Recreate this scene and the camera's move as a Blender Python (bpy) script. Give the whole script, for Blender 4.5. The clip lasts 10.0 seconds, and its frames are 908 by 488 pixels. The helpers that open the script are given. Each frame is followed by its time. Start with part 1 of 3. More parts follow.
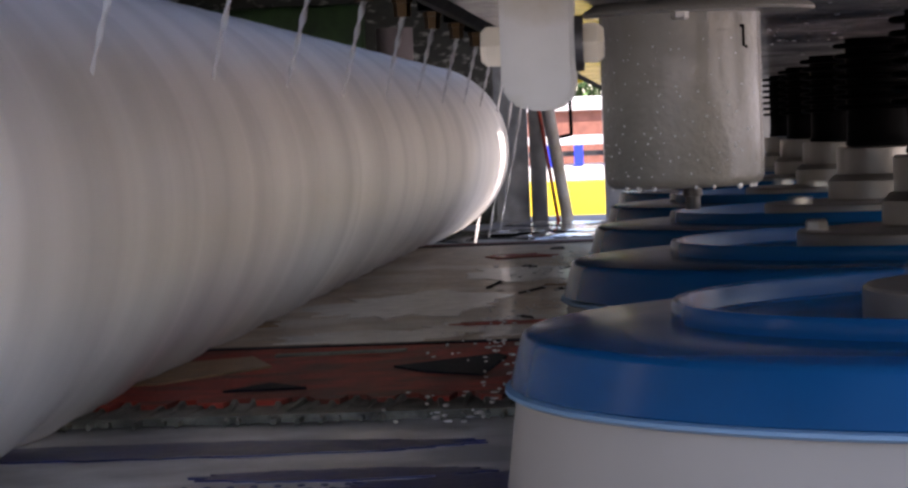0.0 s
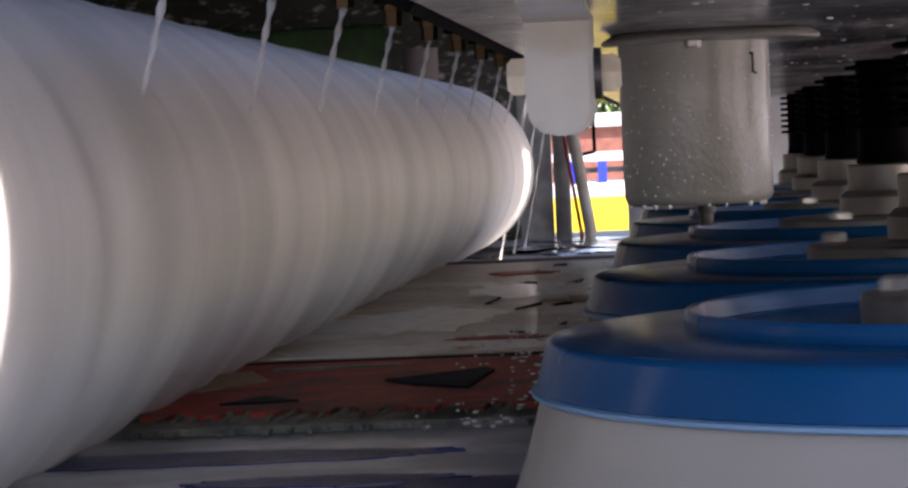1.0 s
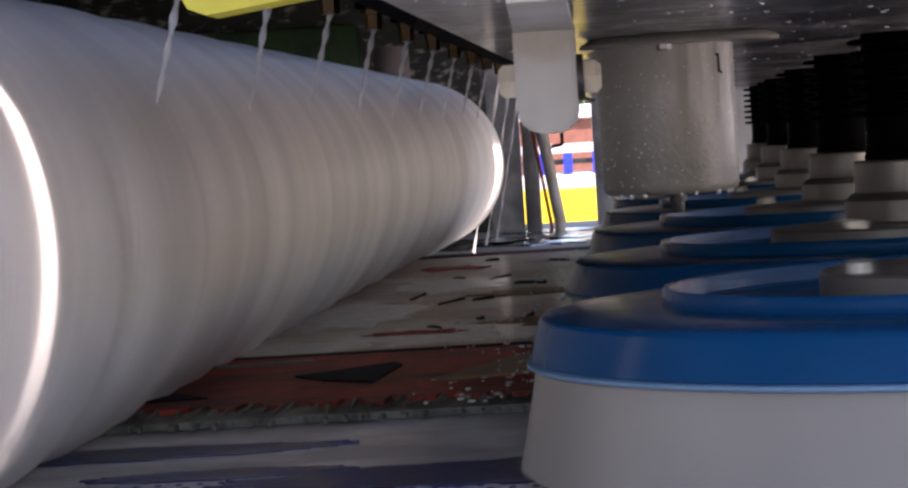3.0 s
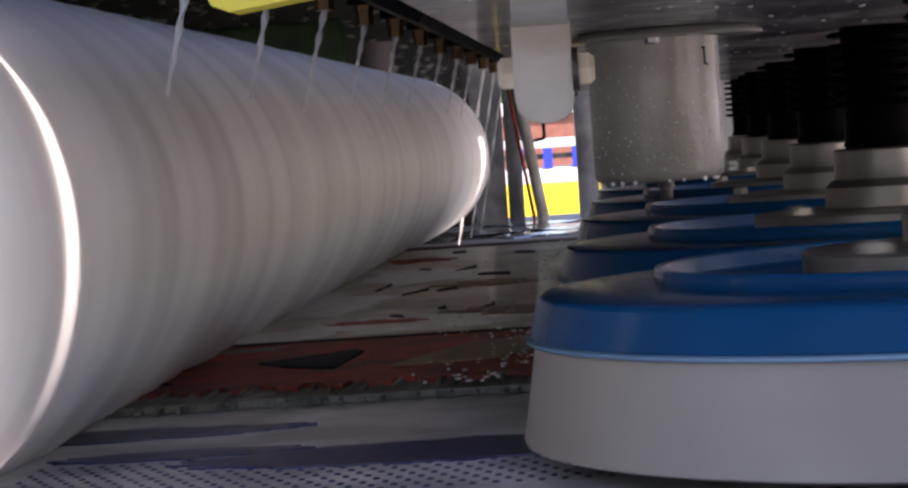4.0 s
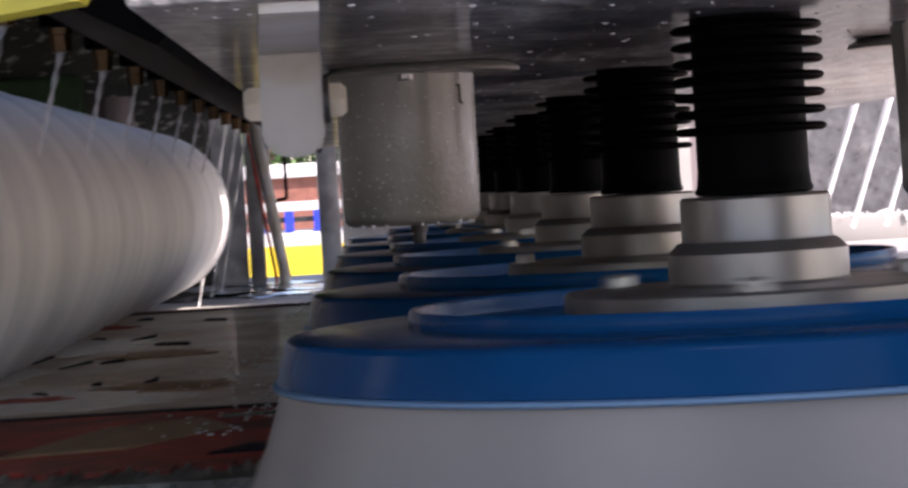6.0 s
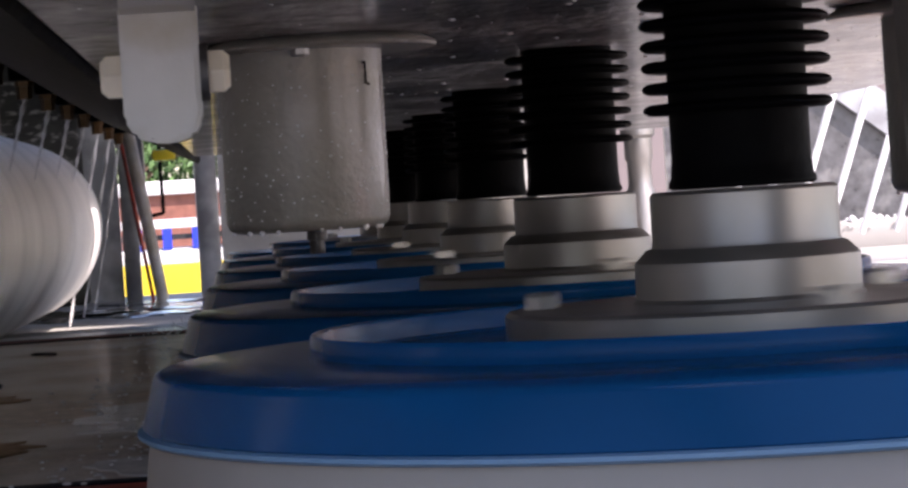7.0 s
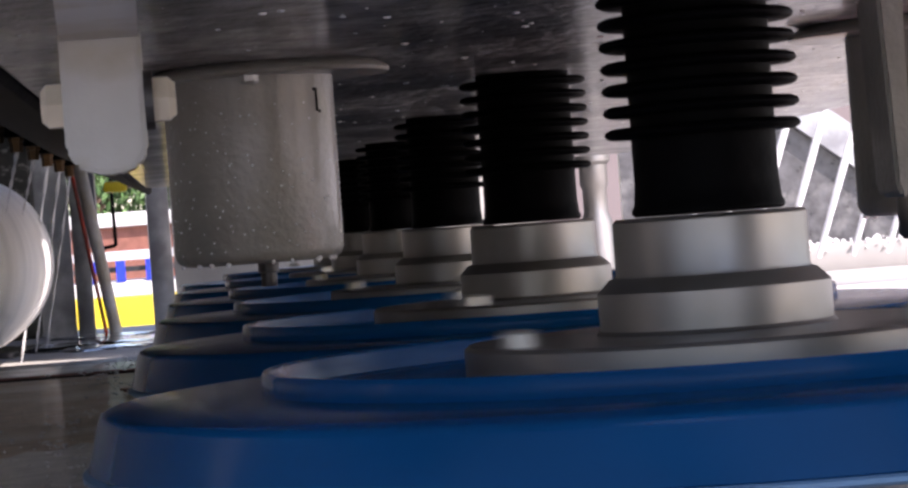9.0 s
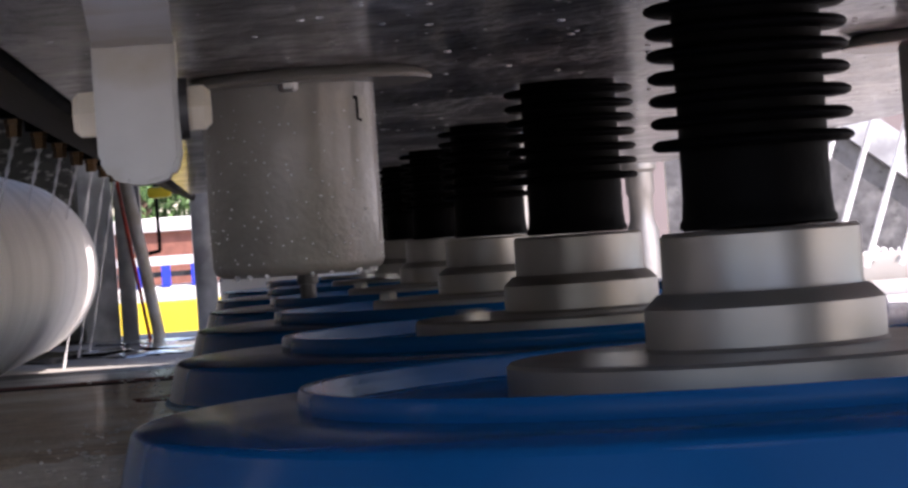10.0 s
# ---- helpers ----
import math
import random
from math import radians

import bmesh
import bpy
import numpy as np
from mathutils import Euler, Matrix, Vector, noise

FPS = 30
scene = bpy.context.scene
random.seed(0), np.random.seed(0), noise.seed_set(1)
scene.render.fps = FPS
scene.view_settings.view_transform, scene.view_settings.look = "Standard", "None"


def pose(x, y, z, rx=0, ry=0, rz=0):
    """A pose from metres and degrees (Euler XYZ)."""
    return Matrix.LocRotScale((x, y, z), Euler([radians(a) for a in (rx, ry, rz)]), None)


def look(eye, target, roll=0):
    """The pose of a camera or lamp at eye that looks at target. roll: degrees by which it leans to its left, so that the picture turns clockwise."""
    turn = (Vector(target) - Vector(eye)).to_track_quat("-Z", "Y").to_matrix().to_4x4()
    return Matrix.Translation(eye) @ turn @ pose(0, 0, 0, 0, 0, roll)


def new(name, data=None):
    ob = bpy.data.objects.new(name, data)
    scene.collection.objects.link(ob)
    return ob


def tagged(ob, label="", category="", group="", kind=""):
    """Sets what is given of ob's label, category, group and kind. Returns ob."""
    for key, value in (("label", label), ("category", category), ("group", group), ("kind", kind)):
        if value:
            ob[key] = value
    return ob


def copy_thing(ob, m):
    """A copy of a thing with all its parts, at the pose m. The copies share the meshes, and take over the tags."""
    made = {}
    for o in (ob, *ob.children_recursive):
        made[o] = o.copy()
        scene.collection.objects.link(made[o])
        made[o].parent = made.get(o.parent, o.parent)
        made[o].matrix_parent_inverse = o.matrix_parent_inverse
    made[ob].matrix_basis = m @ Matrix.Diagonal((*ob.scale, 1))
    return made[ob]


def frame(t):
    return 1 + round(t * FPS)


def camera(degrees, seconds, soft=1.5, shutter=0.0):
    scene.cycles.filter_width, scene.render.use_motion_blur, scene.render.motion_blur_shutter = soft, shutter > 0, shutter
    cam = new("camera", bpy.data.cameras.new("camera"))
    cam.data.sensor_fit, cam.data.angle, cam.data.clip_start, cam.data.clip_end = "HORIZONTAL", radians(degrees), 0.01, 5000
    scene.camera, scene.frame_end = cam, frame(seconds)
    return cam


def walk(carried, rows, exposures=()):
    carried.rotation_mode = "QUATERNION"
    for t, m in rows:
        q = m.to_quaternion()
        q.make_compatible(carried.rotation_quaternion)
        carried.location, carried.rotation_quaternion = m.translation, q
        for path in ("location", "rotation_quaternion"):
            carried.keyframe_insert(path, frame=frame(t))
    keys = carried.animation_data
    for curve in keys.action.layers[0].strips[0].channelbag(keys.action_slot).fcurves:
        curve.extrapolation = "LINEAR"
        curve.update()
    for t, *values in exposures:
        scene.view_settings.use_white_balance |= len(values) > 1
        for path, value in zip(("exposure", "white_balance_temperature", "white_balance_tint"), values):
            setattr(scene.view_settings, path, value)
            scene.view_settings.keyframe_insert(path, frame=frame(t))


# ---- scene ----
# Wet carpet washer, seen from its open side. x across the machine, y along the row of discs, z up from the carpet.
cam = camera(19.5, 10.0, soft=2.6, shutter=0.5)
PATH = [
    (0.0, -0.1405, -0.8792, 0.1496, 4.658, -2.412, 2.282),
    (0.5, -0.1383, -0.9173, 0.1510, 4.917, -2.220, 2.458),
    (1.0, -0.1361, -0.9554, 0.1523, 5.176, -2.028, 2.634),
    (1.5, -0.1375, -0.9809, 0.1514, 4.986, -1.831, 2.986),
    (2.0, -0.1385, -1.0142, 0.1559, 4.722, -1.915, 3.272),
    (2.5, -0.1388, -1.0367, 0.1558, 4.524, -2.069, 3.511),
    (4.0, -0.1459, -1.1266, 0.1526, 3.924, -2.324, 3.881),
    (4.5, -0.1480, -1.1523, 0.1539, 3.258, -2.301, 3.978),
    (5.0, -0.1394, -1.1905, 0.1504, 2.218, -2.083, 3.636),
    (5.5, -0.1461, -1.1870, 0.1443, 0.303, -1.682, 3.328),
    (6.0, -0.1520, -1.0603, 0.1401, -1.692, -1.249, 3.388),
    (7.5, -0.1571, -0.8149, 0.1299, -5.021, -0.998, 4.008),
    (8.0, -0.1537, -0.8267, 0.1286, -5.243, -0.846, 4.526),
    (8.5, -0.1525, -0.8234, 0.1295, -5.220, -0.606, 4.451),
    (9.0, -0.1548, -0.8100, 0.1331, -5.315, -0.488, 4.280),
    (9.5, -0.1530, -0.7903, 0.1345, -5.116, -0.348, 4.169),
    (10.0, -0.1515, -0.7870, 0.1353, -4.322, -0.292, 4.028),
]
walk(cam, [(t, pose(x, y, z, 90 + pitch, roll, yaw)) for t, x, y, z, yaw, pitch, roll in PATH],
     exposures=[(0.0, 1.80, 6950, 27), (2.5, 1.68, 6950, 27), (4.0, 1.56, 6950, 28), (5.5, 1.46, 6900, 27), (7.5, 1.43, 6700, 26), (10.0, 1.43, 6700, 26)])

# ---- light ----
world = bpy.data.worlds.new("sky")
scene.world = world
world.use_nodes = True
wn = world.node_tree.nodes
sky = wn.new("ShaderNodeTexSky")
sky.sky_type, sky.sun_disc = "NISHITA", False
sky.sun_elevation, sky.sun_rotation = radians(45), radians(124)
world.node_tree.links.new(sky.outputs[0], wn["Background"].inputs[0])
wn["Background"].inputs[1].default_value = 0.15
sun = new("sun", bpy.data.lights.new("sun", "SUN"))
sun.data.energy, sun.data.angle, sun.data.color = 4.0, radians(0.8), (1.0, 0.95, 0.88)
SUN_FROM = Vector((math.sin(radians(124)) * math.cos(radians(45)), math.cos(radians(124)) * math.cos(radians(45)), math.sin(radians(45))))
sun.matrix_world = look(SUN_FROM * 20, (0, 0, 0))


# ---- materials ----
def material(name, color, rough=0.5, metal=0.0, spread=0.15, grain=60.0, bump=0.1, bump_scale=300.0, stretch=(1, 1, 1), spec=0.5,
             second=None, second_scale=8.0, second_at=0.55, coat=0.0, distance=0.002):
    m = bpy.data.materials.new(name)
    m.use_nodes = True
    n, l = m.node_tree.nodes, m.node_tree.links
    b = n["Principled BSDF"]
    tc = n.new("ShaderNodeTexCoord")
    mp = n.new("ShaderNodeMapping")
    mp.inputs["Scale"].default_value = stretch
    l.new(tc.outputs["Object"], mp.inputs[0])
    fine = n.new("ShaderNodeTexNoise")
    fine.inputs["Scale"].default_value, fine.inputs["Detail"].default_value = grain, 5
    l.new(mp.outputs[0], fine.inputs[0])
    ramp = n.new("ShaderNodeValToRGB")
    ramp.color_ramp.elements[0].position, ramp.color_ramp.elements[1].position = 0.3, 0.7
    ramp.color_ramp.elements[0].color = (*[c * (1 - spread) for c in color], 1)
    ramp.color_ramp.elements[1].color = (*[min(1, c * (1 + spread)) for c in color], 1)
    l.new(fine.outputs[0], ramp.inputs[0])
    out = ramp.outputs[0]
    if second:
        big = n.new("ShaderNodeTexNoise")
        big.inputs["Scale"].default_value, big.inputs["Detail"].default_value = second_scale, 6
        l.new(mp.outputs[0], big.inputs[0])
        r2 = n.new("ShaderNodeValToRGB")
        r2.color_ramp.elements[0].position, r2.color_ramp.elements[1].position = second_at - 0.08, second_at + 0.08
        l.new(big.outputs[0], r2.inputs[0])
        mix = n.new("ShaderNodeMix")
        mix.data_type = "RGBA"
        l.new(r2.outputs[0], mix.inputs[0])
        l.new(out, mix.inputs[6])
        mix.inputs[7].default_value = (*second, 1)
        out = mix.outputs[2]
    l.new(out, b.inputs["Base Color"])
    rr = n.new("ShaderNodeMapRange")
    rr.inputs[3].default_value, rr.inputs[4].default_value = max(0.02, rough - 0.1), min(1, rough + 0.1)
    l.new(fine.outputs[0], rr.inputs[0])
    l.new(rr.outputs[0], b.inputs["Roughness"])
    b.inputs["Metallic"].default_value = metal
    b.inputs["Specular IOR Level"].default_value = spec
    b.inputs["Coat Weight"].default_value = coat
    b.inputs["Coat Roughness"].default_value = 0.12
    if bump:
        bn = n.new("ShaderNodeTexNoise")
        bn.inputs["Scale"].default_value, bn.inputs["Detail"].default_value = bump_scale, 4
        l.new(mp.outputs[0], bn.inputs[0])
        bp = n.new("ShaderNodeBump")
        bp.inputs["Strength"].default_value, bp.inputs["Distance"].default_value = bump, distance
        l.new(bn.outputs[0], bp.inputs["Height"])
        l.new(bp.outputs[0], b.inputs["Normal"])
    return m


BLUE = material("blue_plastic", (0.0001, 0.051, 0.150), 0.20, spread=0.16, grain=25, bump=0.05, bump_scale=160, spec=0.08, second=(0.0001, 0.042, 0.125), second_scale=9)
# BLUE again, slightly lighter and more reflective, to give the rim face its highlight.
BLUE_WET_SHEEN = material("wet_blue_rim_sheen", (0.0001, 0.055, 0.165), 0.24, spread=0.30, grain=45, bump=0.25, bump_scale=90, spec=0.15, stretch=(1, 1, 3))
BLUE_LIP = material("pale_blue_edge", (0.11, 0.23, 0.36), 0.4, spread=0.1, bump=0.05)
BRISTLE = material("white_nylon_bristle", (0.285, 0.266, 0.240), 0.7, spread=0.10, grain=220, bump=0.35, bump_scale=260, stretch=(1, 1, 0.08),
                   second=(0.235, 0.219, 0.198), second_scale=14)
ROLLER = material("white_roller_bristle", (0.82, 0.81, 0.80), 0.5, spread=0.07, grain=20, bump=0.25, bump_scale=120, stretch=(0.10, 1, 0.10),
                  second=(0.68, 0.675, 0.67), second_scale=7, second_at=0.55)
# light soaks through the dense nylon of the roller
rb = ROLLER.node_tree.nodes["Principled BSDF"]
rb.inputs["Subsurface Weight"].default_value, rb.inputs["Subsurface Scale"].default_value = 0.75, 0.05
rb.inputs["Subsurface Radius"].default_value = (1.0, 0.97, 0.94)
STEEL = material("turned_aluminium", (0.265, 0.252, 0.235), 0.40, metal=0.8, spread=0.10, grain=90, bump=0.08, bump_scale=400, stretch=(1, 1, 0.3),
                 second=(0.19, 0.18, 0.165), second_scale=26)
ZINC = material("bright_zinc_bolt", (0.42, 0.41, 0.38), 0.42, metal=0.8, spread=0.08, bump=0.05)
BOLTCREAM = material("cream_painted_bolt", (0.70, 0.64, 0.52), 0.4, metal=0.1, spread=0.12, bump=0.1)
RUBBER = material("black_rubber", (0.0015, 0.0015, 0.0018), 0.55, spec=0.03, spread=0.3, grain=80, bump=0.15, bump_scale=250)
PLATE = material("wet_grey_plate", (0.27, 0.265, 0.258), 0.42, metal=0.1, spread=0.9, grain=60, bump=1.0, bump_scale=110, distance=0.005, stretch=(1, 0.6, 1),
                 second=(0.055, 0.055, 0.058), second_scale=11, second_at=0.50, coat=0.35)
CREAM = material("grey_cream_casting", (0.25, 0.238, 0.208), 0.38, spread=0.12, grain=45, bump=0.30, bump_scale=330,
                 second=(0.175, 0.168, 0.147), second_scale=16, coat=0.3)
PAINTED = material("pale_painted_bracket", (0.47, 0.475, 0.46), 0.45, spread=0.08, grain=40, bump=0.1, second=(0.38, 0.355, 0.29), second_scale=24)
BRASS = material("wet_brass", (0.085, 0.040, 0.009), 0.4, metal=0.5, spread=0.2, bump=0.1)
PIPE = material("black_pipe", (0.005, 0.0045, 0.004), 0.45, spec=0.15, spread=0.3, bump=0.2, second=(0.010, 0.007, 0.004), second_scale=30)
YELLOW = material("yellow_paint", (0.80, 0.62, 0.015), 0.5, spread=0.08, grain=12, bump=0.1)
GUARD = material("worn_yellow_plate", (0.48, 0.44, 0.03), 0.5, spread=0.15, grain=14, bump=0.1, second=(0.38, 0.33, 0.03), second_scale=18)
GALV = material("galvanised_sheet", (0.44, 0.45, 0.46), 0.4, metal=0.6, spread=0.25, grain=30, bump=0.15, bump_scale=80, second=(0.28, 0.28, 0.29), second_scale=12)
PANEL = material("cream_end_panel", (0.46, 0.45, 0.42), 0.5, spread=0.06, grain=10, bump=0.08, second=(0.36, 0.35, 0.33), second_scale=7)
DARK = material("dark_steel_frame", (0.05, 0.05, 0.052), 0.45, metal=0.4, spread=0.3, bump=0.2)
BELT = material("wet_grey_belt", (0.60, 0.60, 0.61), 0.42, spread=0.40, grain=18, bump=0.4, bump_scale=170, second=(0.33, 0.335, 0.355), second_scale=11, coat=0.35)
BELT_BLUE = material("wet_blue_stain", (0.012, 0.022, 0.11), 0.35, spread=0.4, grain=50, bump=0.4, bump_scale=170)
FIELD = material("wet_beige_pile", (0.52, 0.42, 0.33), 0.5, spread=0.28, grain=55, bump=0.9, bump_scale=260, second=(0.70, 0.65, 0.59), second_scale=7, coat=0.10, distance=0.004)
RED = material("wet_red_pile", (0.36, 0.052, 0.034), 0.65, spec=0.25, spread=0.35, grain=70, bump=0.8, bump_scale=320, second=(0.16, 0.045, 0.032), second_scale=18, coat=0.06, distance=0.003)
BLACK = material("dark_indigo_pile", (0.010, 0.010, 0.018), 0.6, spec=0.1, spread=0.4, bump=0.8, bump_scale=320, distance=0.004)
TAN = material("wet_tan_pile", (0.30, 0.19, 0.10), 0.5, spread=0.3, bump=0.8, bump_scale=320, distance=0.004)
DULLRED = material("dull_maroon_pile", (0.13, 0.032, 0.026), 0.7, spec=0.2, spread=0.35, grain=70, bump=0.6, bump_scale=320)
FRINGE = material("wet_grey_fringe", (0.15, 0.155, 0.13), 0.5, spread=0.5, grain=160, bump=0.6, second=(0.05, 0.055, 0.045), second_scale=40)
PALE = material("pale_wet_pile", (0.72, 0.70, 0.67), 0.45, spread=0.18, grain=60, bump=0.7, bump_scale=260, coat=0.25, distance=0.003)
SPECKLE = material("speckled_wet_rug", (0.022, 0.024, 0.018), 0.5, spread=0.5, grain=30, bump=0.5, bump_scale=80, stretch=(1, 1, 2.2), second=(0.42, 0.42, 0.38), second_scale=34, second_at=0.64)
GREEN = material("green_wet_rug", (0.03, 0.075, 0.022), 0.6, spread=0.5, grain=25, bump=0.4, bump_scale=90)
WETSHEET = material("dark_wet_sheet", (0.10, 0.10, 0.105), 0.3, metal=0.2, spread=0.4, grain=40, bump=0.5, bump_scale=60, second=(0.2, 0.2, 0.2), second_scale=25, second_at=0.62)
PUDDLE = material("puddle_water", (0.10, 0.105, 0.11), 0.10, spread=0.1, grain=30, bump=0.5, bump_scale=45, coat=1.0)
FOAM = material("wet_foam", (0.80, 0.80, 0.80), 0.25, spread=0.12, grain=90, bump=0.6, bump_scale=200)
CONCRETE = material("yard_concrete", (0.34, 0.33, 0.31), 0.8, spread=0.15, grain=4, bump=0.2, bump_scale=40, second=(0.28, 0.27, 0.26), second_scale=0.7)
WHITE = material("white_render", (0.78, 0.77, 0.75), 0.7, spread=0.05, grain=5, bump=0.1)
BRICK = material("brown_brick_wall", (0.25, 0.10, 0.07), 0.8, spread=0.25, grain=12, bump=0.3, bump_scale=30)
BLUEPOST = material("bright_blue_paint", (0.02, 0.05, 0.60), 0.45, spread=0.1, bump=0.05)
PINK = material("pale_pink_render", (0.20, 0.165, 0.16), 0.8, spread=0.08, grain=3, bump=0.1)
LEAF = material("green_foliage", (0.05, 0.11, 0.025), 0.6, spread=0.5, grain=8, bump=0)
BARK = material("brown_bark", (0.09, 0.06, 0.04), 0.9, spread=0.3, bump=0.4, bump_scale=40)
WATER = bpy.data.materials.new("clear_water")
WATER.use_nodes = True
wb = WATER.node_tree.nodes["Principled BSDF"]
wb.inputs["Base Color"].default_value = (0.95, 0.96, 0.97, 1)
wb.inputs["Transmission Weight"].default_value, wb.inputs["IOR"].default_value, wb.inputs["Roughness"].default_value = 0.30, 1.33, 0.2


# ---- mesh helpers ----
def shade(me, angle=40):
    for p in me.polygons:
        p.use_smooth = True
    me.set_sharp_from_angle(angle=radians(angle))


def mesh_of(name, bm, mat, smooth=True):
    me = bpy.data.meshes.new(name)
    bmesh.ops.recalc_face_normals(bm, faces=bm.faces)
    bm.to_mesh(me)
    bm.free()
    if mat:
        me.materials.append(mat)
    if smooth:
        shade(me)
    return me


def part(name, bm, mat, parent=None, label="", smooth=True):
    ob = new(name, mesh_of(name, bm, mat, smooth))
    ob.parent = parent
    if label:
        tagged(ob, label)
    return ob


def lathe(profile, n=64, closed=False, x=0.0, y=0.0, z=0.0, wobble=None, cap=True):
    """A body turned round the z axis from (radius, height) pairs."""
    bm = bmesh.new()
    rings = []
    for i, (r, h) in enumerate(profile):
        ring = []
        for k in range(n):
            a = 2 * math.pi * k / n
            dx, dr = wobble(i, a) if wobble else (0, 0)
            ring.append(bm.verts.new((x + dx + (r + dr) * math.cos(a), y + (r + dr) * math.sin(a), z + h)))
        rings.append(ring)
    pairs = list(zip(rings, rings[1:])) + ([(rings[-1], rings[0])] if closed else [])
    for lo, hi in pairs:
        for k in range(n):
            bm.faces.new((lo[k], lo[(k + 1) % n], hi[(k + 1) % n], hi[k]))
    if not closed and cap:
        bm.faces.new(rings[0][::-1])
        bm.faces.new(rings[-1])
    return bm


def box(x0, y0, z0, x1, y1, z1, bevel=0.0, bm=None):
    bm = bm or bmesh.new()
    made = bmesh.ops.create_cube(bm, size=1, matrix=Matrix.Translation(((x0 + x1) / 2, (y0 + y1) / 2, (z0 + z1) / 2)) @ Matrix.Diagonal((x1 - x0, y1 - y0, z1 - z0, 1)))
    if bevel:
        edges = list({e for v in made["verts"] for e in v.link_edges})
        bmesh.ops.bevel(bm, geom=edges, offset=bevel, segments=2, affect="EDGES", profile=0.5)
    return bm


def rod(a, b, r0, r1=None, n=14, bm=None, twist=0.0, rows=1, squash=1.0):
    """A round bar from a to b; twist in degrees and squash give a turned flat strand."""
    bm = bm or bmesh.new()
    r1 = r0 if r1 is None else r1
    a, b = Vector(a), Vector(b)
    q = (b - a).to_track_quat("Z", "Y")
    rings = []
    for j in range(rows + 1):
        s = j / rows
        r, tw = r0 + (r1 - r0) * s, radians(twist) * s
        ring = []
        for k in range(n):
            u = 2 * math.pi * k / n
            p = Vector((r * math.cos(u), r * squash * math.sin(u), 0))
            p.rotate(Euler((0, 0, tw)))
            ring.append(bm.verts.new(a + (b - a) * s + q @ p))
        rings.append(ring)
    for lo, hi in zip(rings, rings[1:]):
        for k in range(n):
            bm.faces.new((lo[k], lo[(k + 1) % n], hi[(k + 1) % n], hi[k]))
    bm.faces.new(rings[0][::-1])
    bm.faces.new(rings[-1])
    return bm


def prism(points, z0, z1, bm=None):
    """A flat piece with that outline, from z0 up to z1."""
    bm = bm or bmesh.new()
    lo = [bm.verts.new((x, y, z0)) for x, y in points]
    hi = [bm.verts.new((x, y, z1)) for x, y in points]
    bm.faces.new(lo[::-1])
    bm.faces.new(hi)
    for k in range(len(points)):
        j = (k + 1) % len(points)
        bm.faces.new((lo[k], lo[j], hi[j], hi[k]))
    return bm


def thing(name, label, category, m=None, group=""):
    ob = new(name)
    ob.empty_display_size = 0.05
    if m:
        ob.matrix_basis = m
    return tagged(ob, label, category, group)


def structure(name, bm, mat, label, smooth=False):
    return tagged(part(name, bm, mat, None, smooth=smooth), label, name.split("_")[0], kind="structure")


# ---- large structure ----
PITCH = 0.45
PLATE_Z = 0.2015
structure("ground", box(-60, -40, -0.86, 60, 90, -0.80), CONCRETE, "pale concrete yard round the washing machine")
# Only the far part is in view; the rest is added to bounce sunlight.
structure("side_deck", box(0.72, -1.6, -0.20, 3.2, 3.22, -0.012), WHITE, "pale deck in the sun beside the machine, run on unseen to bounce light")
structure("drain_deck", box(0.72, 3.225, -0.20, 3.2, 4.40, -0.016), CONCRETE, "wet grey concrete deck beside the machine's far end")
# Added out of view as a white reflector for the roller and belt.
structure("front_deck", box(-1.5, -2.18, -0.20, 0.715, -0.73, -0.04), WHITE, "unseen white slab before the machine, added to bounce sunlight")
structure("bed", box(-1.5, -0.72, -0.06, 0.715, 2.32, 0.003), DARK, "dark steel bed under the wet belt")
structure("far_deck", box(-1.5, 2.325, -0.20, 0.715, 4.40, -0.024), CONCRETE, "wet concrete deck at the machine's far end")
belt = structure("belt", box(-1.30, -0.70, 0.003, 0.70, 2.20, 0.011), BELT, "wet grey conveyor belt with blue stains")
plate = structure("ceiling", box(-0.2265, -0.235, PLATE_Z, 0.36, 2.42, PLATE_Z + 0.012, 0.002), PLATE, "wet grey metal plate carrying the brush spindles")
# Unseen block added here; its ends set where sunlight reaches the roller.
structure("machine_body", box(-0.216, -0.138, PLATE_Z + 0.014, 0.34, 2.35, 1.6), DARK, "unseen dark block above the plate, added to hold off sun and sky")
# Added out of view to keep direct sun off the nearest disc.
structure("control_cabinet", box(0.22, -0.75, -0.06, 0.42, -0.40, 0.70), DARK, "unseen dark box at the machine's corner, added to shade the first disc")
# Added above the view; leaves only a slit of sun on the near roller.
structure("valve_box", box(-0.25, -1.0, 0.32, -0.15, -0.208, 1.6), DARK, "unseen dark box above the inlet, added to narrow the near sun patch")
# Added unseen; bounds the sunbeam that falls on the roller's far end.
structure("end_cover", box(0.345, 2.54, PLATE_Z + 0.014, 0.365, 4.20, 1.6), DARK, "unseen dark wall over the machine's end, added to narrow the far sunbeam")
# Added behind the camera to cut low sky light on the discs.
structure("wall_behind", box(-6.0, -2.5, -0.80, 1.7, -2.2, 0.10), CONCRETE, "unseen grey wall facing the machine, added to cut low sky light")
